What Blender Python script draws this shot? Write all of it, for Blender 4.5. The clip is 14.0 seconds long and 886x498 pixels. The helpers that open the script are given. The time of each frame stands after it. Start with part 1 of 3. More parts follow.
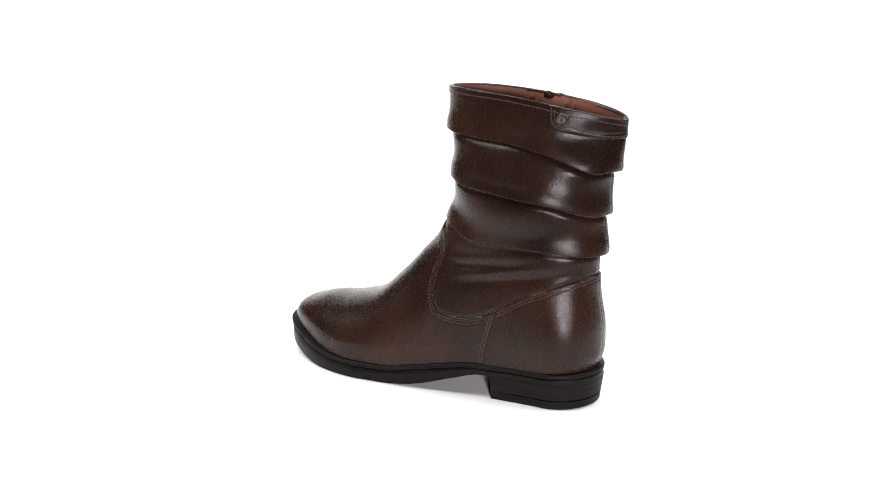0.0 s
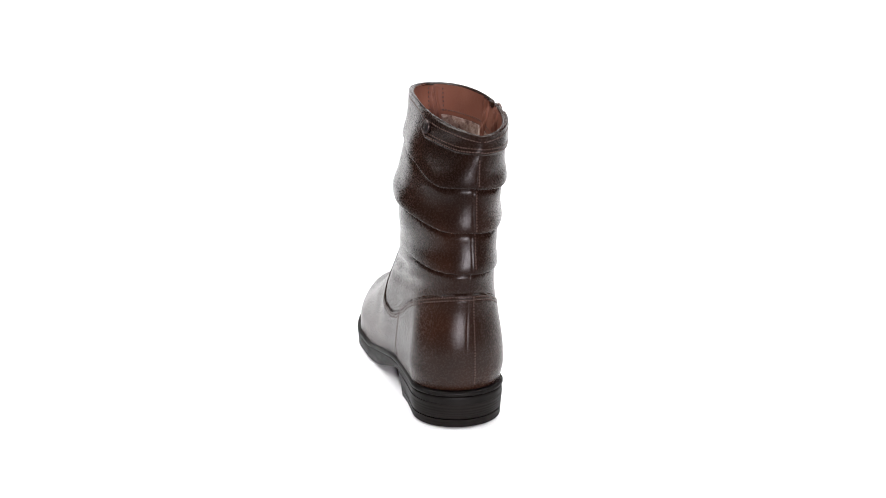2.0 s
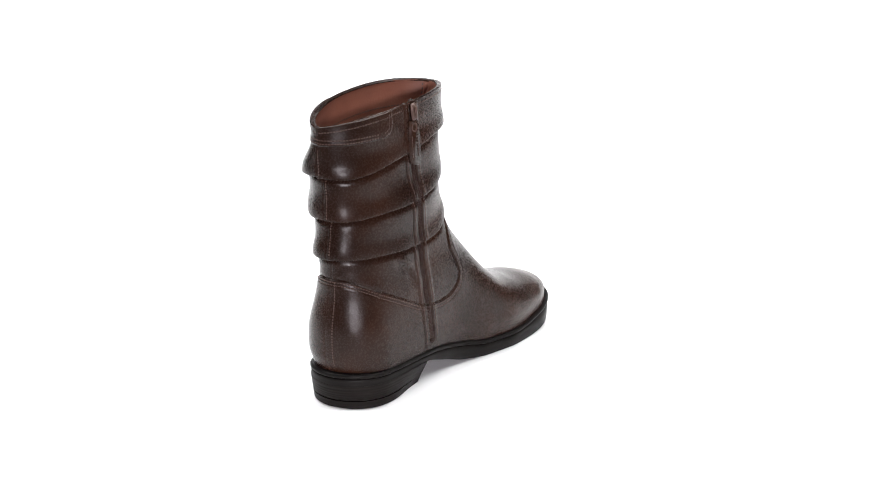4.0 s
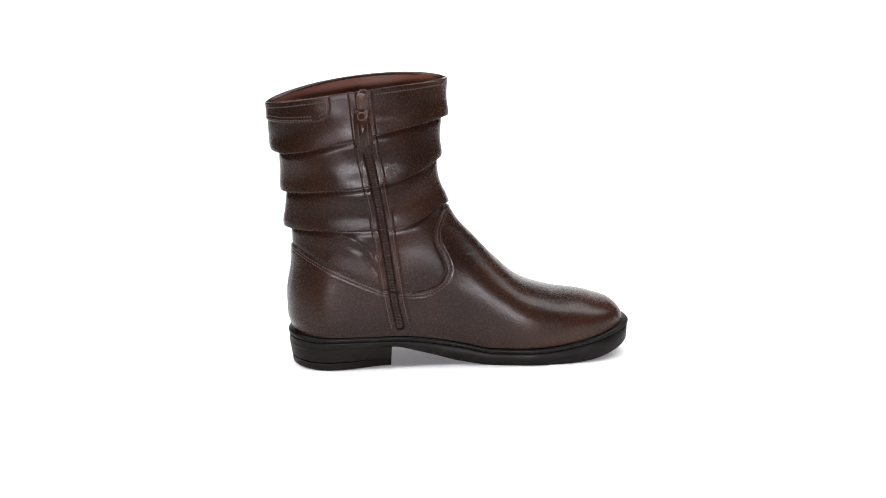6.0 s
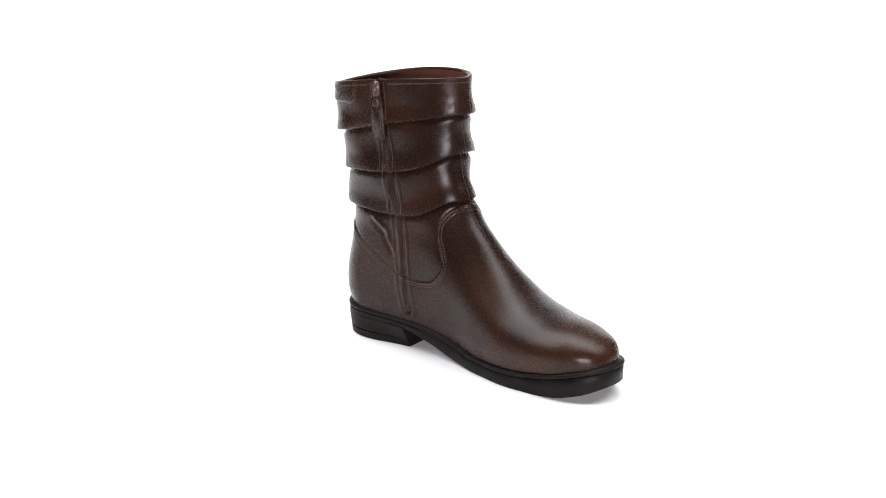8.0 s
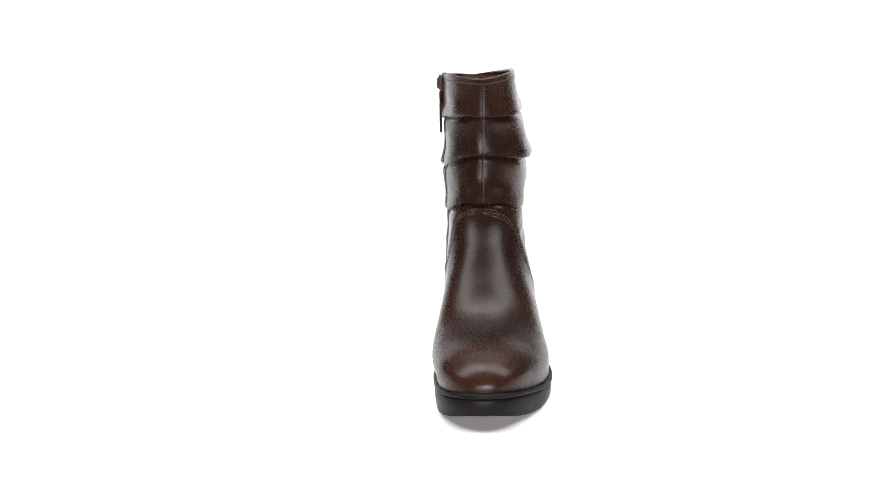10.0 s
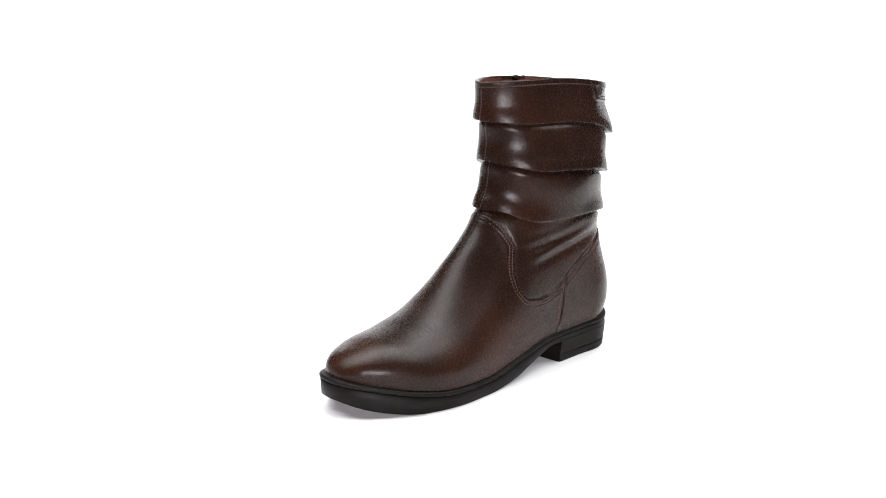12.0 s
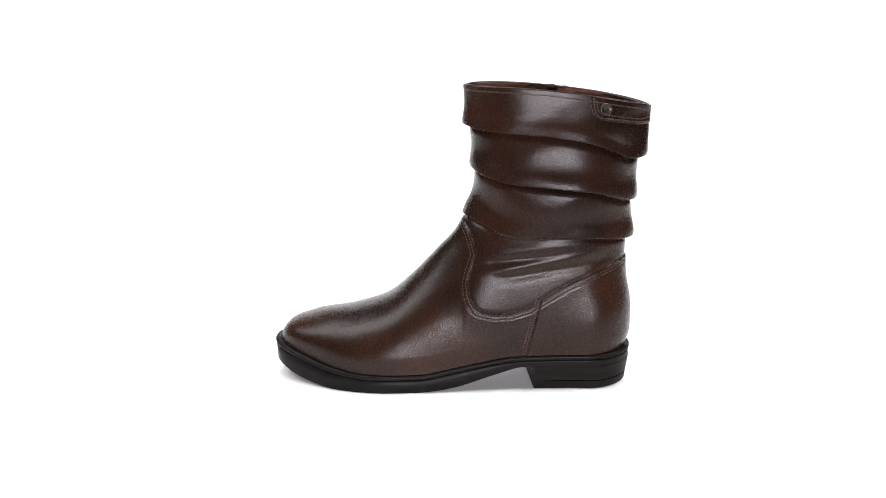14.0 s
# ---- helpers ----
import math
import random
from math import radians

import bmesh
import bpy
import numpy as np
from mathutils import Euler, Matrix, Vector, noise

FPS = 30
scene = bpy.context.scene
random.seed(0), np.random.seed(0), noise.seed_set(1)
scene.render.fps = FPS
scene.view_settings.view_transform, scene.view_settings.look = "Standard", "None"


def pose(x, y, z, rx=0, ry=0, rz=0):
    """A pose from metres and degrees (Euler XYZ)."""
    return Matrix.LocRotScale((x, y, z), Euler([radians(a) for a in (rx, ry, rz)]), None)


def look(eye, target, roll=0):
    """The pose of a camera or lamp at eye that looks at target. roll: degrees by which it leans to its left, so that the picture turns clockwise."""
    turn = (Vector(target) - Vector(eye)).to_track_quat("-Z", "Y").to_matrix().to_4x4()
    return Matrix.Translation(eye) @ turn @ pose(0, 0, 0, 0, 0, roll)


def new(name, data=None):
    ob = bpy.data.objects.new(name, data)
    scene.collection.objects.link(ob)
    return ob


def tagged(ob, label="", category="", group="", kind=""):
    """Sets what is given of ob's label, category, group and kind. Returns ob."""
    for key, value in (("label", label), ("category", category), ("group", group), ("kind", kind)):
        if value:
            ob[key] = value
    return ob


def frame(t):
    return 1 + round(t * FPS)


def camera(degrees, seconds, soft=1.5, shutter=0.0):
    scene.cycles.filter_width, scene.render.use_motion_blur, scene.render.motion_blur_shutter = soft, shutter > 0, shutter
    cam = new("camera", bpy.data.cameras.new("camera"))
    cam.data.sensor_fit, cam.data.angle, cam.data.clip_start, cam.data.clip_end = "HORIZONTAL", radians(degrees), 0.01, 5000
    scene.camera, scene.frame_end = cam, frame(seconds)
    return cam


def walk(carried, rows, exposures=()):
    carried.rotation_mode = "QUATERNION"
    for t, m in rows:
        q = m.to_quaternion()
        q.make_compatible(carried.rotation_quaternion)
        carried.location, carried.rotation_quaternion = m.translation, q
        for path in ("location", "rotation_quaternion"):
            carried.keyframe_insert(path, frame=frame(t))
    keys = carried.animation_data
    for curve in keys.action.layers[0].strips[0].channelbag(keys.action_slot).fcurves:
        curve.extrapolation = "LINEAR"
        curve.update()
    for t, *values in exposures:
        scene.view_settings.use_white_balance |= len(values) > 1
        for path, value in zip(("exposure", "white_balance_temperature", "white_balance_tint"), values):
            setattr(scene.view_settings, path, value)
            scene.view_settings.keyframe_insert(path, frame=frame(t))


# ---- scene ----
from mathutils.bvhtree import BVHTree

# ---- camera: one fixed stand before a turntable shot ----
cam = camera(37.4, 14.0, soft=0.5)
EYE = Vector((-0.0115, -1.0113, 0.3778))
TILT = radians(15.65)
AIM = EYE + Vector((0, math.cos(TILT), -math.sin(TILT)))
walk(cam, [(0.0, look(EYE, AIM, -0.256)), (14.0, look(EYE, AIM, -0.256))])

# ---- world, studio lamps and an added backdrop fill ----
world = bpy.data.worlds.new("studio_world")
scene.world = world
world.use_nodes = True
world.node_tree.nodes["Background"].inputs["Color"].default_value = (1.0, 1.0, 1.0, 1)
world.node_tree.nodes["Background"].inputs["Strength"].default_value = 0.03
scene.view_settings.exposure = 0.0


def softbox(name, eye, target, width, height, watts, tint=(1, 1, 1)):
    lamp = bpy.data.lights.new(name, "AREA")
    lamp.shape, lamp.size, lamp.size_y, lamp.energy, lamp.color = "RECTANGLE", width, height, watts, tint
    ob = new(name, lamp)
    ob.matrix_world = look(eye, target)
    return ob


softbox("softbox_side", (-1.00, -0.05, 1.40), (0, 0.05, 0.05), 0.6, 0.9, 18)
softbox("softbox_side", (1.00, -0.05, 1.40), (0, 0.05, 0.05), 0.6, 0.9, 18)
softbox("softbox_overhead", (0.0, 0.25, 1.75), (0, 0.15, 0), 1.6, 1.2, 32)
softbox("softbox_key", (0.16, -1.75, 0.36), (0, 0, 0.1), 0.14, 0.14, 32, (1.0, 0.94, 1.0))
# unseen extra lamp, added to bring the paper behind up to white
softbox("added_backdrop_fill", (0.0, 0.5, 1.9), (0, 1.2, 0.3), 1.6, 0.4, 20)


# ---- materials ----
def material(name, base, rough=0.5, metal=0.0, spec=0.5):
    m = bpy.data.materials.new(name)
    m.use_nodes = True
    b = m.node_tree.nodes["Principled BSDF"]
    b.inputs["Base Color"].default_value = (*base, 1)
    b.inputs["Roughness"].default_value = rough
    b.inputs["Metallic"].default_value = metal
    b.inputs["Specular IOR Level"].default_value = spec
    return m, m.node_tree.nodes, m.node_tree.links, b


def tex_noise(nodes, links, scale, detail=4.0, rough=0.55, stretch=None):
    co = nodes.new("ShaderNodeTexCoord")
    n = nodes.new("ShaderNodeTexNoise")
    n.inputs["Scale"].default_value, n.inputs["Detail"].default_value, n.inputs["Roughness"].default_value = scale, detail, rough
    if stretch:
        mp = nodes.new("ShaderNodeMapping")
        mp.inputs["Scale"].default_value = stretch
        links.new(co.outputs["Object"], mp.inputs["Vector"])
        links.new(mp.outputs["Vector"], n.inputs["Vector"])
    else:
        links.new(co.outputs["Object"], n.inputs["Vector"])
    return n


def ramp(nodes, links, source, stops):
    r = nodes.new("ShaderNodeValToRGB")
    while len(r.color_ramp.elements) < len(stops):
        r.color_ramp.elements.new(0.5)
    for e, (at, c) in zip(r.color_ramp.elements, stops):
        e.position, e.color = at, (*c, 1)
    links.new(source, r.inputs["Fac"])
    return r


def value_range(nodes, links, source, lo, hi):
    r = nodes.new("ShaderNodeMapRange")
    r.inputs["From Min"].default_value, r.inputs["From Max"].default_value = 0.25, 0.75
    r.inputs["To Min"].default_value, r.inputs["To Max"].default_value = lo, hi
    links.new(source, r.inputs["Value"])
    return r.outputs["Result"]


def leather(name, dark, mid, light, rough=(0.26, 0.38), grain=0.00012, spec=0.5, cell=1300):
    m, nd, ln, b = material(name, mid, 0.3, 0, spec)
    big = tex_noise(nd, ln, 16, 3, 0.5)
    col = ramp(nd, ln, big.outputs["Fac"], [(0.3, dark), (0.5, mid), (0.72, light)])
    ln.new(col.outputs["Color"], b.inputs["Base Color"])
    fine = tex_noise(nd, ln, 650, 3, 0.7)
    ln.new(value_range(nd, ln, fine.outputs["Fac"], *rough), b.inputs["Roughness"])
    soft = tex_noise(nd, ln, cell, 2, 0.5)
    dents = tex_noise(nd, ln, 120, 2, 0.5)
    add = nd.new("ShaderNodeMath")
    add.operation = "MULTIPLY_ADD"
    add.inputs[1].default_value = 0.8
    ln.new(dents.outputs["Fac"], add.inputs[0])
    ln.new(soft.outputs["Fac"], add.inputs[2])
    bump = nd.new("ShaderNodeBump")
    bump.inputs["Strength"].default_value = 0.6
    bump.inputs["Distance"].default_value = grain
    ln.new(add.outputs[0], bump.inputs["Height"])
    ln.new(bump.outputs["Normal"], b.inputs["Normal"])
    return m


LEATHER = leather("burnished_brown_leather", (0.0094, 0.0045, 0.0031), (0.0156, 0.0072, 0.0048), (0.0265, 0.0106, 0.0060), (0.20, 0.33), 0.00024, 0.18, 1400)
LINING = leather("tan_lining_leather", (0.085, 0.030, 0.019), (0.125, 0.045, 0.028), (0.17, 0.066, 0.042), (0.5, 0.65), 0.00025, 0.3, 700)


def fleece():
    m, nd, ln, b = material("grey_brown_fleece", (0.12, 0.08, 0.06), 0.95, 0, 0.1)
    n = tex_noise(nd, ln, 160, 6, 0.75)
    col = ramp(nd, ln, n.outputs["Fac"], [(0.3, (0.07, 0.042, 0.032)), (0.5, (0.25, 0.165, 0.135)), (0.7, (0.48, 0.37, 0.32))])
    ln.new(col.outputs["Color"], b.inputs["Base Color"])
    bump = nd.new("ShaderNodeBump")
    bump.inputs["Strength"].default_value, bump.inputs["Distance"].default_value = 1.0, 0.002
    ln.new(n.outputs["Fac"], bump.inputs["Height"])
    ln.new(bump.outputs["Normal"], b.inputs["Normal"])
    return m


def rubber(name, base, rough, streak):
    m, nd, ln, b = material(name, base, rough, 0, 0.09)
    n = tex_noise(nd, ln, 60, 5, 0.6, streak)
    lo = tuple(c * 0.55 for c in base)
    hi = tuple(c * 1.9 for c in base)
    col = ramp(nd, ln, n.outputs["Fac"], [(0.3, lo), (0.55, base), (0.8, hi)])
    ln.new(col.outputs["Color"], b.inputs["Base Color"])
    ln.new(value_range(nd, ln, n.outputs["Fac"], rough - 0.1, rough + 0.12), b.inputs["Roughness"])
    bump = nd.new("ShaderNodeBump")
    bump.inputs["Strength"].default_value, bump.inputs["Distance"].default_value = 0.5, 0.0004
    ln.new(n.outputs["Fac"], bump.inputs["Height"])
    ln.new(bump.outputs["Normal"], b.inputs["Normal"])
    return m


FLEECE = fleece()
SOLE = rubber("black_rubber_sole", (0.0060, 0.0050, 0.0046), 0.44, (1, 1, 3))
HEEL = rubber("stacked_black_heel", (0.0066, 0.0050, 0.0044), 0.46, (0.5, 0.5, 9))
THREAD = material("brown_thread", (0.046, 0.021, 0.014), 0.6)[0]
ZIP_TAPE = rubber("brown_zip_tape", (0.018, 0.0095, 0.007), 0.75, (1, 1, 1))
ZIP_TEETH = material("brown_zip_coil", (0.036, 0.019, 0.014), 0.36)[0]
ENAMEL = material("brown_enamelled_metal", (0.060, 0.030, 0.022), 0.38, 0.3)[0]
METAL = material("dark_bronze_metal", (0.060, 0.048, 0.046), 0.38, 1.0)[0]
LABEL_CLOTH = material("black_woven_label", (0.012, 0.012, 0.016), 0.8)[0]
LABEL_INK = material("pale_label_thread", (0.45, 0.43, 0.42), 0.8)[0]


def paper():
    m, nd, ln, b = material("white_studio_paper", (0.86, 0.86, 0.86), 0.75, 0, 0.15)
    n = tex_noise(nd, ln, 5, 4, 0.5)
    col = ramp(nd, ln, n.outputs["Fac"], [(0.3, (0.84, 0.84, 0.845)), (0.7, (0.88, 0.88, 0.88))])
    ln.new(col.outputs["Color"], b.inputs["Base Color"])
    return m


PAPER = paper()
UNSEEN_ROOM = rubber("unseen_dark_room", (0.10, 0.10, 0.105), 0.8, (1, 1, 1))


# ---- mesh helpers ----
def mesh_object(name, verts, faces, mat, smooth=True):
    me = bpy.data.meshes.new(name)
    me.from_pydata([tuple(map(float, v)) for v in verts], [], [tuple(map(int, f)) for f in faces])
    me.materials.append(mat)
    if smooth:
        me.shade_smooth()
    me.update()
    return new(name, me)


def part(name, verts, faces, mat, parent, label="", smooth=True, sharp=0):
    ob = mesh_object(name, verts, faces, mat, smooth)
    if sharp:
        ob.data.set_sharp_from_angle(angle=radians(sharp))
    ob.parent = parent
    return tagged(ob, label) if label else ob


def grid_faces(rows, cols, closed):
    r, c = np.meshgrid(np.arange(rows - 1), np.arange(cols if closed else cols - 1), indexing="ij")
    r, c = r.ravel(), c.ravel()
    d = (c + 1) % cols
    return np.c_[r * cols + c, r * cols + d, (r + 1) * cols + d, (r + 1) * cols + c]


def curve(xs, ys):
    """A smooth curve y(x) through a few stations."""
    xs, ys = np.array(xs, float), np.array(ys, float)
    slope = np.gradient(ys, xs)
    secant = np.diff(ys) / np.diff(xs)
    for k in range(len(slope)):
        near = [secant[j] for j in (k - 1, k) if 0 <= j < len(secant)]
        if min(near) * max(near) <= 0:
            slope[k] = 0 if len(near) == 2 else near[0]
        else:
            cap = 3 * min(abs(a) for a in near)
            slope[k] = np.clip(slope[k], -cap, cap)

    def at(x):
        x = np.clip(np.asarray(x, float), xs[0], xs[-1])
        k = np.clip(np.searchsorted(xs, x) - 1, 0, len(xs) - 2)
        h = xs[k + 1] - xs[k]
        t = (x - xs[k]) / h
        return ((2 * t**3 - 3 * t**2 + 1) * ys[k] + (t**3 - 2 * t**2 + t) * h * slope[k]
                + (3 * t**2 - 2 * t**3) * ys[k + 1] + (t**3 - t**2) * h * slope[k + 1])
    return at


def step(a, b, x):
    t = np.clip((x - a) / (b - a), 0, 1)
    return t * t * (3 - 2 * t)


# ---- studio: paper sweep, and an unseen dark room added round it ----
def sweep():
    prof = [(-0.31, 0.0), (-0.2, 0.0), (0.0, 0.0), (0.3, 0.0), (0.6, 0.0)]
    for k in range(1, 13):
        a = radians(7.5 * k)
        prof.append((0.6 + 0.6 * math.sin(a), 0.6 - 0.6 * math.cos(a)))
    prof.append((1.2, 0.75))
    verts = [(x, y, z - 0.0018) for y, z in prof for x in (-0.84, -0.3, 0.3, 0.84)]
    return mesh_object("backdrop", verts, grid_faces(len(prof), 4, False), PAPER)


tagged(sweep(), "seamless white studio paper curving up into a backdrop", "backdrop", kind="structure")


def slab(name, lo, hi, mat, label, category):
    bm = bmesh.new()
    bmesh.ops.create_cube(bm, size=1)
    for v in bm.verts:
        v.co = [lo[k] + (v.co[k] + 0.5) * (hi[k] - lo[k]) for k in range(3)]
    me = bpy.data.meshes.new(name)
    bm.to_mesh(me)
    bm.free()
    me.materials.append(mat)
    return tagged(new(name, me), label, category, kind="structure")


# never in view: added so that the leather has dark surroundings to reflect
slab("floor", (-3.2, -3.45, -0.1), (3.2, 2.8, -0.006), UNSEEN_ROOM, "unseen dark grey floor added to darken reflections", "floor")
slab("unseen_wall_west", (-3.2, -3.3, -0.1), (-3.03, 2.8, 3.1), UNSEEN_ROOM, "unseen grey side wall added to darken reflections", "wall")
slab("unseen_wall_east", (3.03, -3.3, -0.1), (3.2, 2.8, 3.1), UNSEEN_ROOM, "unseen grey side wall added to darken reflections", "wall")
slab("unseen_wall_south", (-3.2, -3.45, -0.1), (3.2, -3.25, 3.1), UNSEEN_ROOM, "unseen grey wall added behind the camera to darken reflections", "wall")
slab("unseen_wall_north", (-3.2, 2.65, -0.1), (3.2, 2.8, 3.1), UNSEEN_ROOM, "unseen grey wall added behind the backdrop", "wall")
slab("ceiling", (-3.2, -3.45, 3.1), (3.2, 2.8, 3.2), UNSEEN_ROOM, "unseen grey ceiling added to close the room", "ceiling")

# ---- the boot: side profile, widths, seams (x to the toe, y to the outer side, z up) ----
AXIS_Y = 0.0195
FRONT = [(0.1405, 0.0264), (0.1396, 0.0316), (0.1345, 0.0390), (0.1150, 0.0478), (0.0800, 0.0545), (0.0550, 0.0637), (0.0350, 0.0803),
         (0.0168, 0.0990), (-0.0006, 0.1180), (-0.0060, 0.1270), (-0.0115, 0.1400), (-0.0135, 0.1600), (-0.0125, 0.1850), (-0.0105, 0.2000), (-0.0060, 0.2292)]
BACK_Z = [0.0275, 0.0285, 0.0300, 0.0340, 0.0400, 0.0480, 0.0600, 0.0760, 0.0930, 0.1000, 0.1150, 0.1370, 0.1660, 0.1830, 0.2132]
back_x = curve([0.026, 0.04, 0.055, 0.088, 0.105, 0.12, 0.14, 0.155, 0.17, 0.19, 0.216],
               [-0.1328, -0.1370, -0.1374, -0.1320, -0.1310, -0.1325, -0.1345, -0.137, -0.139, -0.1435, -0.1485])
feather = curve([-0.14, -0.11, -0.07, -0.04, -0.02, 0.0, 0.03, 0.066, 0.1, 0.125, 0.145],
                [0.0272, 0.0262, 0.0256, 0.0244, 0.0212, 0.0174, 0.0124, 0.0126, 0.0167, 0.0226, 0.0272])
GROUND = -0.0018
tread = curve([-0.14, -0.055, -0.03, 0.0, 0.03, 0.09, 0.105, 0.125, 0.135, 0.145],
              [0.0165, 0.0165, 0.0105, 0.0015, GROUND, GROUND, -0.0008, 0.0032, 0.0064, 0.0106])
front_len = [0.0]
for (xa, za), (xb, zb) in zip(FRONT, FRONT[1:]):
    front_len.append(front_len[-1] + math.hypot(xb - xa, zb - za))
front_x = curve(front_len, [a for a, b in FRONT])
front_z = curve(front_len, [b for a, b in FRONT])
level_back = curve(front_len, BACK_Z)
_len = np.linspace(0, front_len[-1], 1500)
_fx, _fz = front_x(_len), front_z(_len)
_foot = _len <= front_len[9]
ARCH_X = np.r_[[-0.2, -0.1, -0.06, -0.03, -0.012], _fx[_foot][::-1]]
ARCH_Z = np.r_[[3.0, 1.2, 0.5, 0.25, 0.15], _fz[_foot][::-1]]


def arch_top(x):
    return np.interp(x, ARCH_X, ARCH_Z)


def front_at_z(z):
    return np.interp(z, _fz, _fx)


# half widths of the sole's edge on the outer and the inner side
SPAN = [-0.1370, -0.1022, -0.055, 0.0, 0.035, 0.060, 0.080, 0.100, 0.1129, 0.1246, 0.1455]
mid_line = curve(SPAN, [0.0042, 0.0042, 0.0060, 0.0105, 0.0092, 0.0080, 0.0068, 0.0042, 0.0016, 0.0000, -0.0018])
spread = curve(SPAN, [0.0346, 0.0346, 0.0350, 0.0378, 0.0432, 0.0460, 0.0441, 0.0380, 0.0340, 0.0300, 0.0200])


def half_span(x):
    """Half width of the sole, round at heel and toe."""
    heel_cap = np.sqrt(np.maximum(0.0346**2 - np.minimum(x + 0.1024, 0) ** 2, 0))
    toe_cap = 0.0460 * np.maximum(1 - (np.maximum(x - 0.06, 0) / 0.0855) ** 1.65, 0) ** 0.42
    return np.where(x < -0.1024, heel_cap, np.where(x > 0.06, toe_cap, spread(x)))


def edge_out(x):
    return mid_line(x) + half_span(x)


def edge_in(x):
    return half_span(x) - mid_line(x)


wide_out = curve([0.02, 0.05, 0.078, 0.10, 0.125, 0.145, 0.16, 0.18, 0.2, 0.23], [0.040, 0.039, 0.037, 0.034, 0.0365, 0.0388, 0.0378, 0.0345, 0.0325, 0.0285])
wide_in = curve([0.02, 0.05, 0.078, 0.10, 0.125, 0.145, 0.16, 0.18, 0.2, 0.23], [0.033, 0.031, 0.0290, 0.027, 0.0275, 0.0295, 0.0302, 0.0300, 0.0305, 0.0315])


def half_width(x, z, outer):
    """Half width of the upper at a place of its side view."""
    wide = wide_out if outer else wide_in
    xb, xf = back_x(z), np.where(z < 0.0266, 0.1405, front_at_z(z))
    z0 = feather(x)
    rise = np.maximum(z - z0, 0)
    # the foot: the sole's outline drawn in a little, arched over to the front line
    q = -0.1370 + (x - xb) / (0.1405 - xb) * 0.2825
    grow = step(0.0, 0.016, rise)
    snug = 0.955 - 0.010 * step(-0.08, -0.01, x) + 0.05 * grow
    t = np.clip(rise / np.maximum(arch_top(x) - z0, 1e-4), 0, 1)
    snug = snug - 0.10 * step(0.018, 0.07, rise) * (1 - step(-0.06, 0.0, x))
    foot = half_span(q) * snug * np.maximum(1 - t ** (2.5 + 0.5 * step(0.04, 0.115, x)), 0) ** 0.5
    foot = foot + mid_line(q) * (1 - 0.9 * t) * (1 if outer else -1)
    s = np.clip((x - xb) / np.maximum(xf - xb, 1e-4), 0, 1)
    top = step(0.175, 0.212, z)
    fore, aft = 2.1 + (0.8 if outer else 0.15) * step(0.13, 0.17, z), 2.3 + (-0.2 if outer else 0.1) * top
    blunt = aft + (fore - aft) * step(0.2, 0.8, s)
    leg = wide(z) * np.maximum(1 - np.abs(2 * s - 1) ** blunt, 0) ** (1 / (2.05 - (0.50 if outer else 0.35) * top))
    leg = leg - (1 if outer else -1) * 0.0040 * top * (1 - s) ** 2
    k = step(0.050, 0.128, z)
    return foot * (1 - k) + leg * k


def side_curve(points):
    return np.array(points, float)


# seams in the side view: outer side, inner side
SHAFT_OUT = side_curve([(-0.004, 0.131), (-0.012, 0.117), (-0.0165, 0.104), (-0.012, 0.091), (-0.010, 0.083), (-0.011, 0.072), (-0.017, 0.063), (-0.029, 0.060),
                        (-0.042, 0.060), (-0.056, 0.064), (-0.066, 0.070), (-0.086, 0.082), (-0.109, 0.0915), (-0.129, 0.0985), (-0.14, 0.0990)])
SHAFT_IN = side_curve([(-0.004, 0.130), (-0.014, 0.121), (-0.0185, 0.112), (-0.018, 0.101), (-0.013, 0.091), (-0.009, 0.080), (-0.013, 0.071), (-0.022, 0.064),
                       (-0.034, 0.062), (-0.048, 0.063), (-0.062, 0.066), (-0.073, 0.071), (-0.090, 0.079), (-0.108, 0.0872), (-0.126, 0.0970), (-0.131, 0.0988), (-0.14, 0.0990)])
COUNTER_OUT = side_curve([(-0.066, 0.070), (-0.0615, 0.052), (-0.054, 0.022)])
ZIP_LINE = side_curve([(-0.076, 0.2255), (-0.074, 0.199), (-0.071, 0.176), (-0.067, 0.157), (-0.062, 0.129), (-0.058, 0.101), (-0.0545, 0.075), (-0.0515, 0.053), (-0.0475, 0.034)])
FLAP_OUT = side_curve([(-0.100, 0.235), (-0.101, 0.219), (-0.1025, 0.212), (-0.108, 0.2075), (-0.117, 0.206), (-0.138, 0.2015), (-0.16, 0.2005)])
FLAP_IN = side_curve([(-0.100, 0.235), (-0.0985, 0.213), (-0.100, 0.206), (-0.106, 0.2025), (-0.135, 0.2005), (-0.16, 0.2005)])


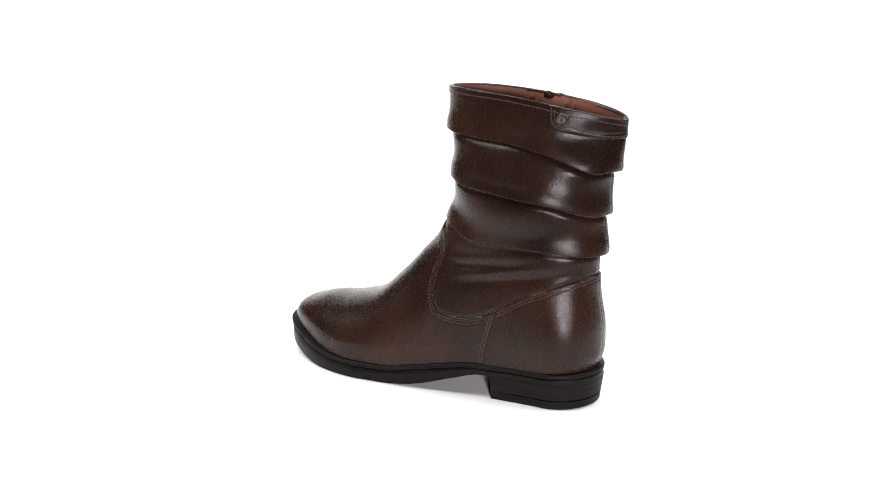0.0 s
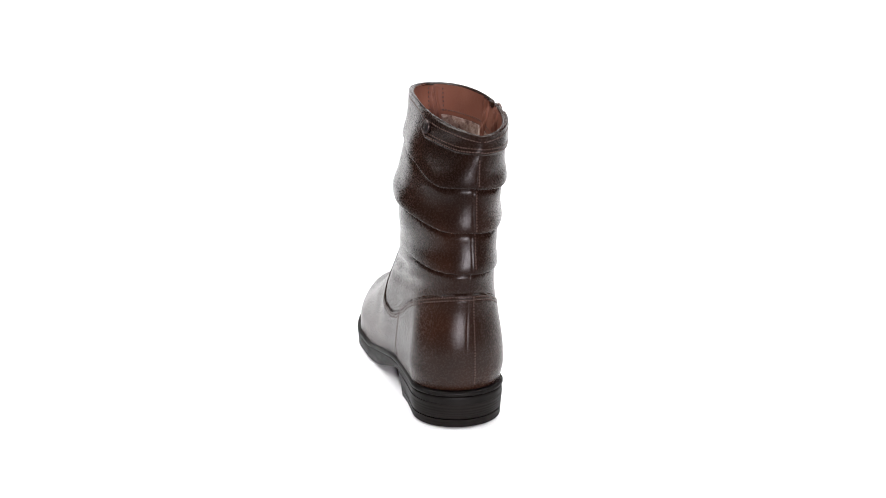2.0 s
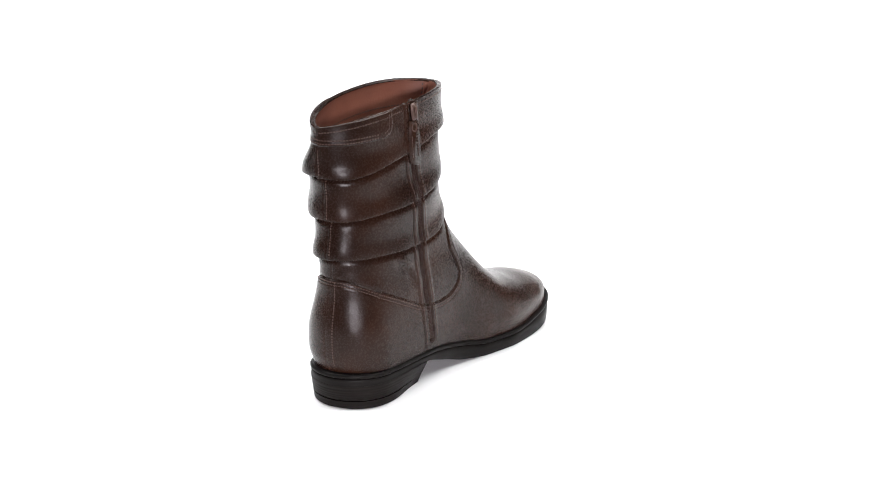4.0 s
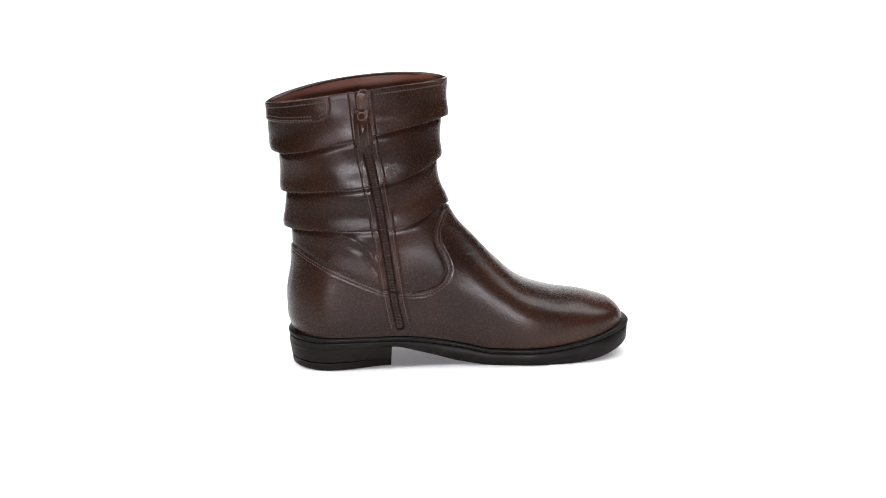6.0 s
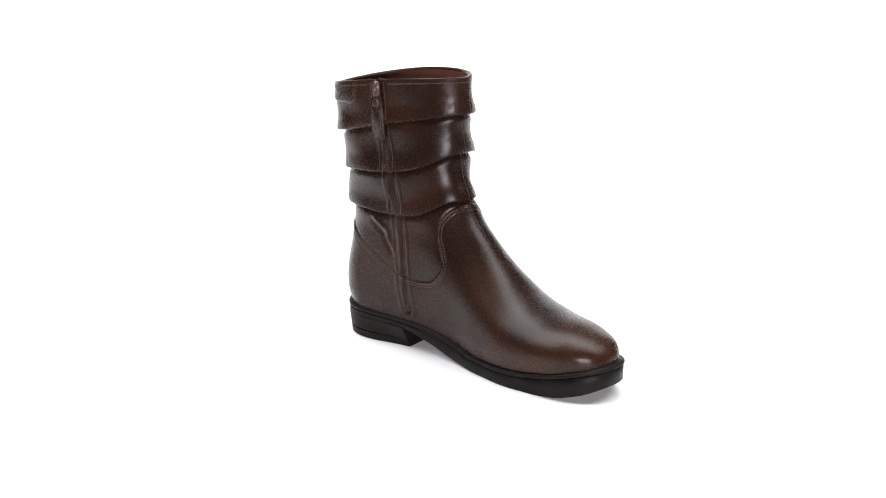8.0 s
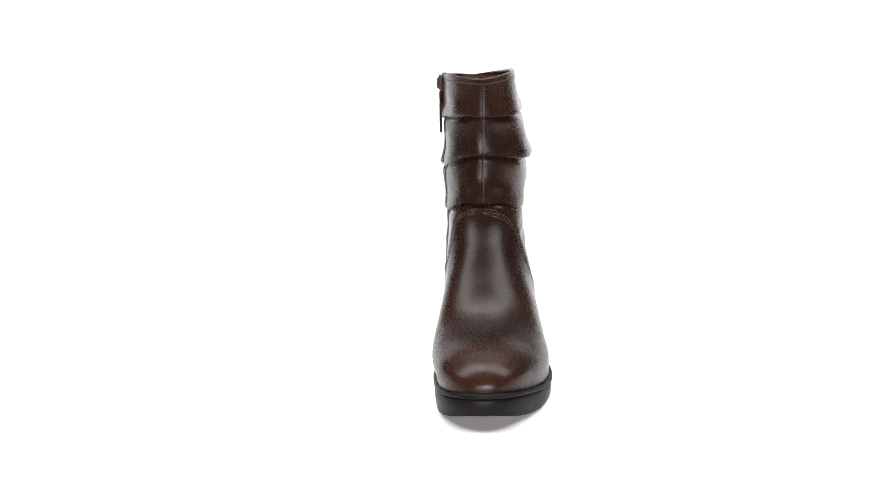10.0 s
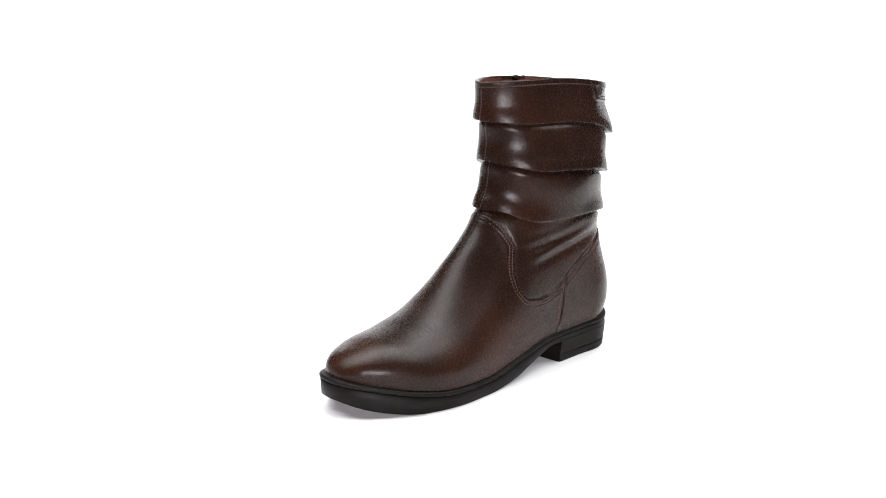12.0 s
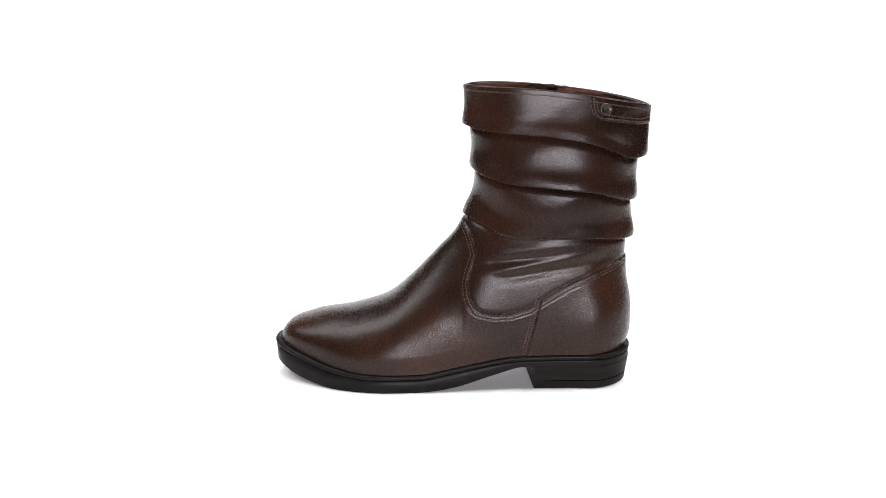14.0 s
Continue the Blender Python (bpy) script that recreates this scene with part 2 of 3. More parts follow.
def smooth_line(pts, gap):
    """The line through the points, rounded and cut into even steps."""
    pts = np.array(pts, float)
    d = np.r_[0, np.cumsum(np.hypot(*np.diff(pts[:, :2], axis=0).T[:2]))]
    t = np.linspace(0, d[-1], 400)
    fx, fz = [np.interp(t, d, pts[:, k]) for k in (0, 1)]
    ker = np.exp(-(np.linspace(-2, 2, 21) ** 2))
    ker /= ker.sum()
    pad = 10
    out = []
    for a in (fx, fz):
        b = np.r_[2 * a[0] - a[pad:0:-1], a, 2 * a[-1] - a[-2:-pad - 2:-1]]
        out.append(np.convolve(b, ker, "valid"))
    q = np.c_[out[0], out[1]]
    d = np.r_[0, np.cumsum(np.hypot(*np.diff(q, axis=0).T))]
    n = max(2, int(d[-1] / gap) + 1)
    t = np.linspace(0, d[-1], n)
    return np.c_[np.interp(t, d, q[:, 0]), np.interp(t, d, q[:, 1])]


def shifted(line, off):
    d = np.gradient(line, axis=0)
    d /= np.maximum(np.linalg.norm(d, axis=1, keepdims=True), 1e-9)
    return line + off * np.c_[-d[:, 1], d[:, 0]]


def line_distance(px, pz, line):
    """Distance to a line, and whether the place is on its left."""
    best = np.full(px.shape, 9.0)
    for a, b in zip(line[:-1], line[1:]):
        e = b - a
        t = np.clip(((px - a[0]) * e[0] + (pz - a[1]) * e[1]) / (e @ e), 0, 1)
        best = np.minimum(best, np.hypot(px - a[0] - t * e[0], pz - a[1] - t * e[1]))
    return best


def inside(px, pz, poly):
    hit = np.zeros(px.shape, bool)
    for a, b in zip(poly, np.roll(poly, -1, axis=0)):
        cross = ((a[1] > pz) != (b[1] > pz)) & (px < (b[0] - a[0]) * (pz - a[1]) / (b[1] - a[1] + 1e-12) + a[0])
        hit ^= cross
    return hit


# slouch folds: height along the leg on either side, depth, and how crisp the lip is
FOLD_X = [-0.132, -0.108, -0.075, -0.04, -0.0135]
FOLDS = [
    (curve(FOLD_X, [0.1795, 0.1905, 0.1980, 0.2005, 0.2020]), curve(FOLD_X, [0.1785, 0.1840, 0.190, 0.196, 0.2020]),
     curve(FOLD_X, [0.0060, 0.0050, 0.0035, 0.0035, 0.0055]), curve(FOLD_X, [0.0060, 0.0040, 0.0032, 0.0038, 0.0055]), 0.0085),
    (curve(FOLD_X, [0.1465, 0.1555, 0.1605, 0.1645, 0.1700]), curve(FOLD_X, [0.1460, 0.1488, 0.151, 0.157, 0.1700]),
     curve(FOLD_X, [0.0052, 0.0075, 0.0090, 0.0070, 0.0050]), curve(FOLD_X, [0.0050, 0.0038, 0.0032, 0.0036, 0.0050]), 0.0095),
    (curve(FOLD_X, [0.1162, 0.1192, 0.120, 0.1215, 0.1325]), curve(FOLD_X, [0.1162, 0.1165, 0.1155, 0.1185, 0.1325]),
     curve(FOLD_X, [0.0056, 0.0036, 0.0018, 0.0008, 0.0046]), curve(FOLD_X, [0.0055, 0.0036, 0.0028, 0.0034, 0.0050]), 0.0080),
]

HALF = 400          # columns on each side
COLS = 2 * HALF


def upper_grid():
    total = front_len[-1]
    foot_part = front_len[8]
    lv = np.r_[np.linspace(0, 0.012, 26)[:-1], np.linspace(0.012, foot_part, 150)[:-1], np.linspace(foot_part, total, 215)]
    rows = len(lv)
    i = np.arange(COLS)
    outer = i <= HALF
    s = (1 - np.cos(np.pi * np.where(outer, i, COLS - i) / HALF)) / 2
    fx, fz, bz = front_x(lv), front_z(lv), level_back(lv)
    bx = back_x(bz)
    X = bx[:, None] + s[None, :] * (fx - bx)[:, None]
    Z = bz[:, None] + s[None, :] * (fz - bz)[:, None]
    # low levels follow the feather line, the highest one the rim
    base = bz[0] + (X - bx[0]) / (fx[0] - bx[0]) * (fz[0] - bz[0])
    hold = np.where(lv[:, None] > 1e-6, 1 - s[None, :] ** 10, 1.0)
    Z += (feather(X) + 0.0004 - base) * (1 - step(0.0, front_len[5], lv))[:, None] * hold
    Z += (np.where(outer, 0.0068, 0.0028) * np.sin(np.pi * s) ** 0.7)[None, :] * step(0.75 * total, total, lv)[:, None]
    X += (back_x(Z) - bx[:, None]) * ((1 - s) ** 6)[None, :]
    side = np.broadcast_to(outer[None, :], X.shape)
    # draw the columns near a seam onto it, for clean panel edges
    for line, flag in ((SHAFT_OUT, True), (SHAFT_IN, False), (COUNTER_OUT, True)):
        q = smooth_line(line, 0.0012)
        m = (side == flag) & (s[None, :] > 0.06) & (s[None, :] < 0.93)
        px, pz = X[m], Z[m]
        best, tx, tz = np.full(px.shape, 9.0), px.copy(), pz.copy()
        for a, b in zip(q[:-1], q[1:]):
            e = b - a
            t = np.clip(((px - a[0]) * e[0] + (pz - a[1]) * e[1]) / (e @ e), 0, 1)
            cx, cz = a[0] + t * e[0], a[1] + t * e[1]
            d = np.hypot(px - cx, pz - cz)
            near = d < best
            best[near], tx[near], tz[near] = d[near], cx[near], cz[near]
        near = best < 0.00042
        px[near], pz[near] = tx[near], tz[near]
        X[m], Z[m] = px, pz
    Y = np.where(side, half_width(X, Z, True), -half_width(X, Z, False))
    return X, Y, Z, side, rows, lv


def normals_of(X, Y, Z):
    P = np.stack([X, Y, Z], -1)
    du = np.roll(P, -1, axis=1) - np.roll(P, 1, axis=1)
    dv = np.gradient(P, axis=0)
    n = np.cross(dv, du)
    n /= np.maximum(np.linalg.norm(n, axis=-1, keepdims=True), 1e-12)
    return n


X, Y, Z, SIDE, ROWS, LEVELS = upper_grid()
X0, Y0, Z0 = X.copy(), Y.copy(), Z.copy()
N = normals_of(X, Y, Z)
mid = HALF // 2
if N[ROWS // 2, mid, 1] < 0:
    N = -N
flat = N.copy()
flat[..., 2] = 0
flat /= np.maximum(np.linalg.norm(flat, axis=-1, keepdims=True), 1e-9)


def wave(x, y, z, scale, seed):
    """Cheap smooth noise from a few crossed sines."""
    rng = np.random.default_rng(seed)
    out = np.zeros(np.shape(x))
    for k in range(7):
        d = rng.normal(size=3)
        d /= np.linalg.norm(d)
        out += np.sin((d[0] * x + d[1] * y + d[2] * z) * scale * rng.uniform(0.6, 1.7) + rng.uniform(0, 6.3))
    return out / 3.0


def displace():
    """Folds of the leg, panels, zip channel and soft dents."""
    leg = step(0.100, 0.125, Z0)
    move = np.zeros(X.shape)
    drop = np.zeros(X.shape)
    wob = wave(X0, Y, Z0 * 0.3, 60, 3) * 0.0012
    for up_out, up_in, deep_out, deep_in, reach in FOLDS:
        zf = np.where(SIDE, up_out(X0), up_in(X0)) + wob
        deep = np.where(SIDE, deep_out(X0), deep_in(X0))
        d = Z0 - zf
        above = np.exp(-np.maximum(d, 0) / reach) * step(-0.0011, 0.0005, d)
        below = -0.45 * np.exp(-(((d + 0.0022) / 0.0034) ** 2))
        move += deep * (above + below)
        drop -= np.minimum(0.62 * deep, 0.0028) * np.exp(-(((d - 0.0010) / 0.0030) ** 2))
    # soft creases below the lowest fold, and the loose leather of the leg
    crease = np.zeros(X.shape)
    for outer, xa, za, xb, zb, deep, fat in ((True, -0.020, 0.091, -0.120, 0.108, 0.0015, 0.0042), (True, -0.018, 0.103, -0.090, 0.112, 0.0008, 0.0035),
                                             (False, -0.072, 0.096, -0.062, 0.083, 0.0013, 0.0028), (False, -0.088, 0.109, -0.070, 0.098, 0.0012, 0.0028)):
        ex, ez = xb - xa, zb - za
        size = math.hypot(ex, ez)
        along = ((X0 - xa) * ex + (Z0 - za) * ez) / size
        across = ((Z0 - za) * ex - (X0 - xa) * ez) / size * (1 if ex > 0 else -1)
        band = step(-0.004, 0.3 * size, along) * (1 - step(0.6 * size, size + 0.006, along))
        band = band * np.where(SIDE == outer, 1, 0)
        crease += deep * band * (np.exp(-((across / fat) ** 2)) - 0.7 * np.exp(-(((across + 1.6 * fat) / fat) ** 2)))
    loose = 0.0014 * wave(X0, Y, Z0 * 2.2, 75, 5) * step(0.09, 0.12, Z0) * (1 - 0.6 * step(0.2, 0.215, Z0))
    loose = loose + 0.00014 * wave(X0, Y, Z0 * 1.6, 180, 13) * step(0.095, 0.125, Z0) * (0.6 + 0.4 * np.sin(X0 * 90 + Z0 * 70))
    soft = 0.0006 * wave(X0, Y, Z0, 60, 8) + 0.00008 * wave(X0, Y, Z0, 170, 17)
    move += crease + loose + soft * step(0.03, 0.06, Z0)
    # panels
    shaft = np.zeros(X.shape, bool)
    lines = {}
    for line, flag in ((SHAFT_OUT, True), (SHAFT_IN, False)):
        q = smooth_line(line, 0.0015)
        poly = np.r_[[(0.06, 0.26), (0.03, 0.131)], q, [(-0.2, q[-1][1]), (-0.2, 0.26)]]
        m = SIDE == flag
        shaft[m] = inside(X0[m], Z0[m], poly)
        dist = np.full(X.shape, 9.0)
        dist[m] = line_distance(X0[m], Z0[m], q)
        move += np.where(m & ~shaft, 0.0009 * np.exp(-np.maximum(dist - 0.001, 0) / 0.02) * step(0, 0.0011, dist), 0)
        move -= np.where(m & shaft, 0.0006 * np.exp(-((dist / 0.0016) ** 2)), 0)
        for row in (0.0020, 0.0043):
            move -= np.where(m & ~shaft, 0.00035 * np.exp(-(((dist - row) / 0.0006) ** 2)), 0)
    q = smooth_line(COUNTER_OUT, 0.0015)
    cx = np.interp(Z0, q[::-1, 1], q[::-1, 0])
    zq = smooth_line(ZIP_LINE, 0.002)
    zx = np.interp(Z0, zq[::-1, 1], zq[::-1, 0])
    counter = ~shaft & np.where(SIDE, X0 < cx, X0 < zx)
    dist = np.where(SIDE & ~shaft, np.abs(X0 - cx), 9.0)
    move += np.where(counter & SIDE, 0.0006 * step(0, 0.0006, dist) * np.exp(-dist / 0.03), 0)
    move -= np.where(~counter & SIDE & ~shaft, 0.0005 * np.exp(-dist / 0.0012), 0)
    # raised flap round the back of the rim
    flap = np.zeros(X.shape, bool)
    for line, flag in ((FLAP_OUT, True), (FLAP_IN, False)):
        ql = smooth_line(line, 0.002)
        m = SIDE == flag
        flap[m] = inside(X0[m], Z0[m], np.r_[ql, [(-0.2, 0.26), (-0.1, 0.26)]])
        dist = np.full(X.shape, 9.0)
        dist[m] = line_distance(X0[m], Z0[m], ql)
        move += np.where(m & flap, 0.0011 * step(0, 0.0008, dist), 0)
    # zip channel on the inner side
    dist = np.full(X.shape, 9.0)
    m = ~SIDE
    dist[m] = line_distance(X0[m], Z0[m], zq)
    move -= 0.0019 * (1 - step(0.0026, 0.0036, dist)) * (1 - step(0.2225, 0.2250, Z0))
    move += np.where(m, 0.0006 * step(0.0028, 0.0040, dist) * (1 - step(0.0085, 0.0093, dist)), 0)
    # pinch of the back and front seams of the leg
    i = np.arange(COLS)
    gap = np.minimum(np.minimum(i, COLS - i), np.abs(i - HALF))[None, :]
    move -= 0.0002 * np.exp(-((gap / 2.0) ** 2)) * np.where(Z0 > 0.1, 1, np.where(np.abs(i - HALF)[None, :] < 20, 0, 1))
    return move, drop, shaft, counter, flap


MOVE, DROP, IN_SHAFT, IN_COUNTER, IN_FLAP = displace()
way = np.where((Z0 > 0.09)[..., None], flat, N)
X = X + way[..., 0] * MOVE
Y = Y + way[..., 1] * MOVE + AXIS_Y
Z = Z + way[..., 2] * MOVE + DROP
P = np.stack([X, Y, Z], -1)

boot = new("boot")
tagged(boot, "dark brown leather slouch boot with side zip standing on white paper", "boot")

# the upper in three panels cut from one surface, and the rolled rim
faces = grid_faces(ROWS, COLS, True)


def panel(name, verts, keep, mat, label):
    fs = faces[keep]
    used, back = np.unique(fs, return_inverse=True)
    return part(name, verts[used], back.reshape(-1, 4), mat, boot, label)


flatP = P.reshape(-1, 3)
share = lambda flag: flag.reshape(-1)[faces].sum(1) >= 3
in_shaft, in_counter = share(IN_SHAFT), share(IN_COUNTER)
shaft = panel("shaft", flatP, in_shaft, LEATHER, "slouched leg in soft glossy brown leather, three folds")
counter = panel("heel_counter", flatP, ~in_shaft & in_counter, LEATHER, "smooth brown leather heel counter")
vamp = panel("vamp", flatP, ~in_shaft & ~in_counter, LEATHER, "smooth burnished brown leather vamp and toe")

SKIN = BVHTree.FromPolygons([tuple(v) for v in flatP.tolist()], faces.tolist())


def on_side(x, z, outer):
    """Place and normal on the upper, seen square from the side."""
    y = 0.3 if outer else -0.3
    for nudge in (0.0, 0.00023, -0.00031, 0.00047):
        hit, n, _, _ = SKIN.ray_cast(Vector((x + nudge, y, z + nudge)), Vector((0, -1 if outer else 1, 0)))
        if hit is not None and (hit.y > AXIS_Y - 0.004) == outer:
            break
    else:
        return None
    if n.y * y < 0:
        n = -n
    return hit, n


def on_end(y, z, front):
    x = 0.4 if front else -0.4
    hit, n, _, _ = SKIN.ray_cast(Vector((x, y + AXIS_Y, z)), Vector((-1 if front else 1, 0, 0)))
    if hit is None:
        return None
    if n.x * x < 0:
        n = -n
    return hit, n


def threads(name, spots, parent, length=0.0017, thick=0.00055, mat=None):
    """A row of single stitches, lying on the leather from spot to spot."""
    verts, fcs = [], []
    for (a, na), (b, nb) in zip(spots[:-1], spots[1:]):
        gap = (b - a).length
        if gap < 1e-5 or gap > 0.006:
            continue
        d = (b - a).normalized()
        c, n = (a + b) / 2, na
        side = d.cross(n).normalized()
        L = min(length, gap * 0.8) / 2
        o = len(verts)
        for along, w, h in ((-L, 0.35, -0.3), (-L * 0.55, 1.0, 0.15), (L * 0.55, 1.0, 0.15), (L, 0.35, -0.3)):
            for sx, sz in ((-1, 0), (0, 1), (1, 0), (0, -1)):
                verts.append(c + d * along + side * sx * thick * w + n * (thick * (h + 0.25) * (1 if sz >= 0 else -1) if sz else thick * 0.1))
        for r in range(3):
            for k in range(4):
                fcs.append((o + r * 4 + k, o + r * 4 + (k + 1) % 4, o + r * 4 + 4 + (k + 1) % 4, o + r * 4 + 4 + k))
    if verts:
        return tagged(part(name, verts, fcs, mat or THREAD, parent), kind="stuff")


def seam_row(line, off, outer, parent, gap=0.0021):
    q = shifted(smooth_line(line, gap), off)
    spots = [on_side(x, z, outer) for x, z in q]
    threads("stitching", [p for p in spots if p], parent)


# double rows along the panel edges
for off in (-0.0020, -0.0043):
    seam_row(SHAFT_OUT[:11], -off, True, vamp)
    seam_row(SHAFT_OUT[10:13], -off, True, counter)
    seam_row(SHAFT_IN[:10], -off, False, vamp)
    seam_row(SHAFT_IN[10:14], -off, False, counter)
for off in (0.0018, 0.0040):
    seam_row(COUNTER_OUT, off, True, vamp)
for off in (0.0070, -0.0070):
    seam_row(ZIP_LINE, off, False, shaft)


def end_row(front, z0, z1, y, parent):
    zs = np.arange(z0, z1, 0.0021)
    spots = [on_end(y, z, front) for z in zs]
    threads("stitching", [p for p in spots if p], parent)


end_row(False, 0.118, 0.198, -0.0026, shaft)
end_row(False, 0.032, 0.0985, -0.0022, counter)
end_row(True, 0.130, 0.226, 0.0016, shaft)


# ---- sole: outsole, welt and heel ----
RING = 130


def edge_ring(inset, inset_in=None):
    """The sole's outline, drawn in."""
    i = np.arange(2 * RING)
    outer = i <= RING
    s = (1 - np.cos(np.pi * np.where(outer, i, 2 * RING - i) / RING)) / 2
    x = -0.1370 + 0.2825 * s
    y = np.where(outer, edge_out(x), -edge_in(x))
    d = np.c_[np.roll(x, -1) - np.roll(x, 1), np.roll(y, -1) - np.roll(y, 1)]
    n = np.c_[-d[:, 1], d[:, 0]] / np.maximum(np.linalg.norm(d, axis=1, keepdims=True), 1e-9)
    if n[RING // 2, 1] > 0:
        n = -n
    k = np.where(outer, inset, inset if inset_in is None else inset_in)[:, None] if np.ndim(inset) == 0 else inset[:, None]
    q = np.c_[x, y] + n * k
    return q, x, outer


def stack(rings, cap_low=True, cap_high=True):
    """Rings one above another, closed across."""
    n = len(rings[0])
    verts = np.concatenate(rings)
    fcs = grid_faces(len(rings), n, True).tolist()
    for o, on in ((0, cap_low), ((len(rings) - 1) * n, cap_high)):
        if on:
            for i in range(n // 2):
                a, b, c, d = o + i, o + i + 1, o + (n - i - 1) % n, o + (n - i) % n
                fcs.append((a, b, c) if d == a else (a, b, d) if b == c else (a, b, c, d))
    return verts, fcs


def level(inset, low, share, lift):
    """A ring of the sole at a share of its thickness."""
    q, x, _ = edge_ring(inset)
    if share == 0:      # square above the heel
        r = edge_ring(0.0007)[0]
        k = (1 - step(-0.062, -0.050, x))[:, None]
        q = q * (1 - k) + r * k
    z = tread(x) * (1 - share) + feather(x) * share + lift
    return np.c_[q[:, 0], q[:, 1] + AXIS_Y, z]


rings = [level(0.0040, 0, 0, 0.0), level(0.0018, 0, 0, 0.0001), level(0.0011, 0, 0, 0.0008), level(0.0008, 0, 0.40, 0), level(0.0006, 0, 1, -0.0046), level(0.0014, 0, 1, -0.0040), level(0.0020, 0, 1, -0.0036)]
outsole = part("outsole", *stack(rings), SOLE, boot, "thin black rubber outsole")
rings = [level(0.0022, 0, 1, -0.0036), level(0.0006, 0, 1, -0.0034), level(0.0, 0, 1, -0.0027), level(0.0, 0, 1, -0.0012), level(0.0006, 0, 1, -0.0003),
         level(0.0016, 0, 1, 0.0), level(0.0030, 0, 1, -0.0002), level(0.0060, 0, 1, 0.0003)]
welt = part("welt", *stack(rings), SOLE, boot, "glossy black welt edge")
q = edge_ring(0.0013)[0]
_wx = edge_ring(0.0013)[1]


def welt_stitches():
    spots, last = [], None
    for k in range(len(q)):
        a, b = q[k], q[(k + 1) % len(q)]
        for t in np.linspace(0, 1, max(2, int(np.hypot(*(b - a)) / 0.0004))):
            c = a + t * (b - a)
            v = Vector((c[0], c[1] + AXIS_Y, float(feather(c[0])) - 0.0001))
            if last is None or (v - last).length >= 0.0032:
                spots.append((v, Vector((0, 0, 1))))
                last = v
    threads("welt_stitching", spots, welt, 0.0022, 0.0004, SOLE)


welt_stitches()

HEEL_END, HEEL_END_IN = -0.0612, -0.0545


def heel_ring(z, groove):
    n = 60
    s = np.r_[np.linspace(0, 1, n) ** 1.6]
    x = -0.1370 + s * (HEEL_END + 0.1370)
    low = min(1.0, max(0.0, 1 - z / 0.0170))
    taper = 0.0004 + 0.0026 * low + groove * step(HEEL_END, HEEL_END - 0.045, x) * (x < HEEL_END - 0.002)
    xs = x + taper * (1 - s) ** 2
    mid = mid_line(x)
    out = mid + np.maximum(half_span(x) - taper * (0.3 + 0.7 * s), 0)
    inn = np.maximum(half_span(x) - taper * (0.3 + 0.7 * s), 0) - mid - 0.0065 * low * step(-0.10, HEEL_END, x)
    left = np.c_[xs, out]
    right = np.c_[xs + (HEEL_END_IN - HEEL_END) * s ** 2, -inn][:0:-1]
    ring = np.r_[left, right]
    return np.c_[ring[:, 0], ring[:, 1] + AXIS_Y, np.full(len(ring), z)]


def heel_block(z0, z1, grooves):
    rings = [heel_ring(z0 + 0.0006, 0.0010), heel_ring(z0, 0.0022)][::-1]
    zs = sorted({z0 + 0.001, z1 - 0.0006, *[g + d for g in grooves for d in (-0.0006, 0.0, 0.0006)]})
    for z in zs:
        rings.append(heel_ring(z, 0.00018 if any(abs(z - g) < 1e-6 for g in grooves) else 0.0))
    rings.append(heel_ring(z1, 0.0))
    n = len(rings[0])
    verts = np.concatenate(rings)
    fcs = grid_faces(len(rings), n, True).tolist()
    half = 59
    for o in (0, (len(rings) - 1) * n):
        for i in range(half):
            a, b, c, d = o + i, o + i + 1, o + (n - i - 1), o + (n - i) % n
            if i == 0:
                fcs.append((a, b, c))
            elif b != c:
                fcs.append((a, b, c, d))
    return verts, fcs


heel = part("heel", *heel_block(0.0048, 0.0172, (0.0066, 0.0084, 0.0101, 0.0122, 0.0143)), HEEL, boot, "low stacked black heel with fine layer lines", sharp=50)
part("heel_top_piece", *heel_block(GROUND, 0.0047, ()), HEEL, heel, "worn black rubber heel tip", sharp=50)

# ---- rim, lining and inside ----
SKIN0 = np.stack([X0, Y0, Z0], -1)


def inner_row(r, inset, lift=0.0):
    v = SKIN0[r] - flat[r] * inset
    v = v + np.array([0, AXIS_Y, lift])
    return v


edge_rows = [P[-1]]
for inset, lift in ((0.0002, 0.0007), (0.0010, 0.0011), (0.0020, 0.0009), (0.0028, 0.0002), (0.0031, -0.001)):
    edge_rows.append(inner_row(ROWS - 1, inset, lift) + (P[-1] - inner_row(ROWS - 1, 0)) * np.clip(1 - inset / 0.0024, 0, 1))
rim = part("rim", np.concatenate(edge_rows), grid_faces(len(edge_rows), COLS, True), LEATHER, boot, "turned brown leather top edge")

picked = [r for r in range(ROWS - 1, 0, -3) if level_back(LEVELS[r]) > 0.055]
line_rows = np.stack([inner_row(r, 0.0031 + 0.0028 * float(step(0.0, 0.06, 0.2132 - level_back(LEVELS[r])))) for r in picked])
line_rows[:, :, 1] += 0.0007 * wave(line_rows[..., 0], line_rows[..., 1], line_rows[..., 2], 130, 21) * 1.6
cut = sum(1 for r in picked if LEVELS[ROWS - 1] - LEVELS[r] < 0.0215)
lining = part("lining", line_rows[:cut + 1].reshape(-1, 3), grid_faces(cut + 1, COLS, True), LINING, boot, "soft reddish tan leather lining")
low = line_rows[cut:].copy()
low[:, :, :2] += -flat[picked[cut:]][:, :, :2] * 0.0005
fcs = grid_faces(len(low), COLS, True).tolist()
o = (len(low) - 1) * COLS
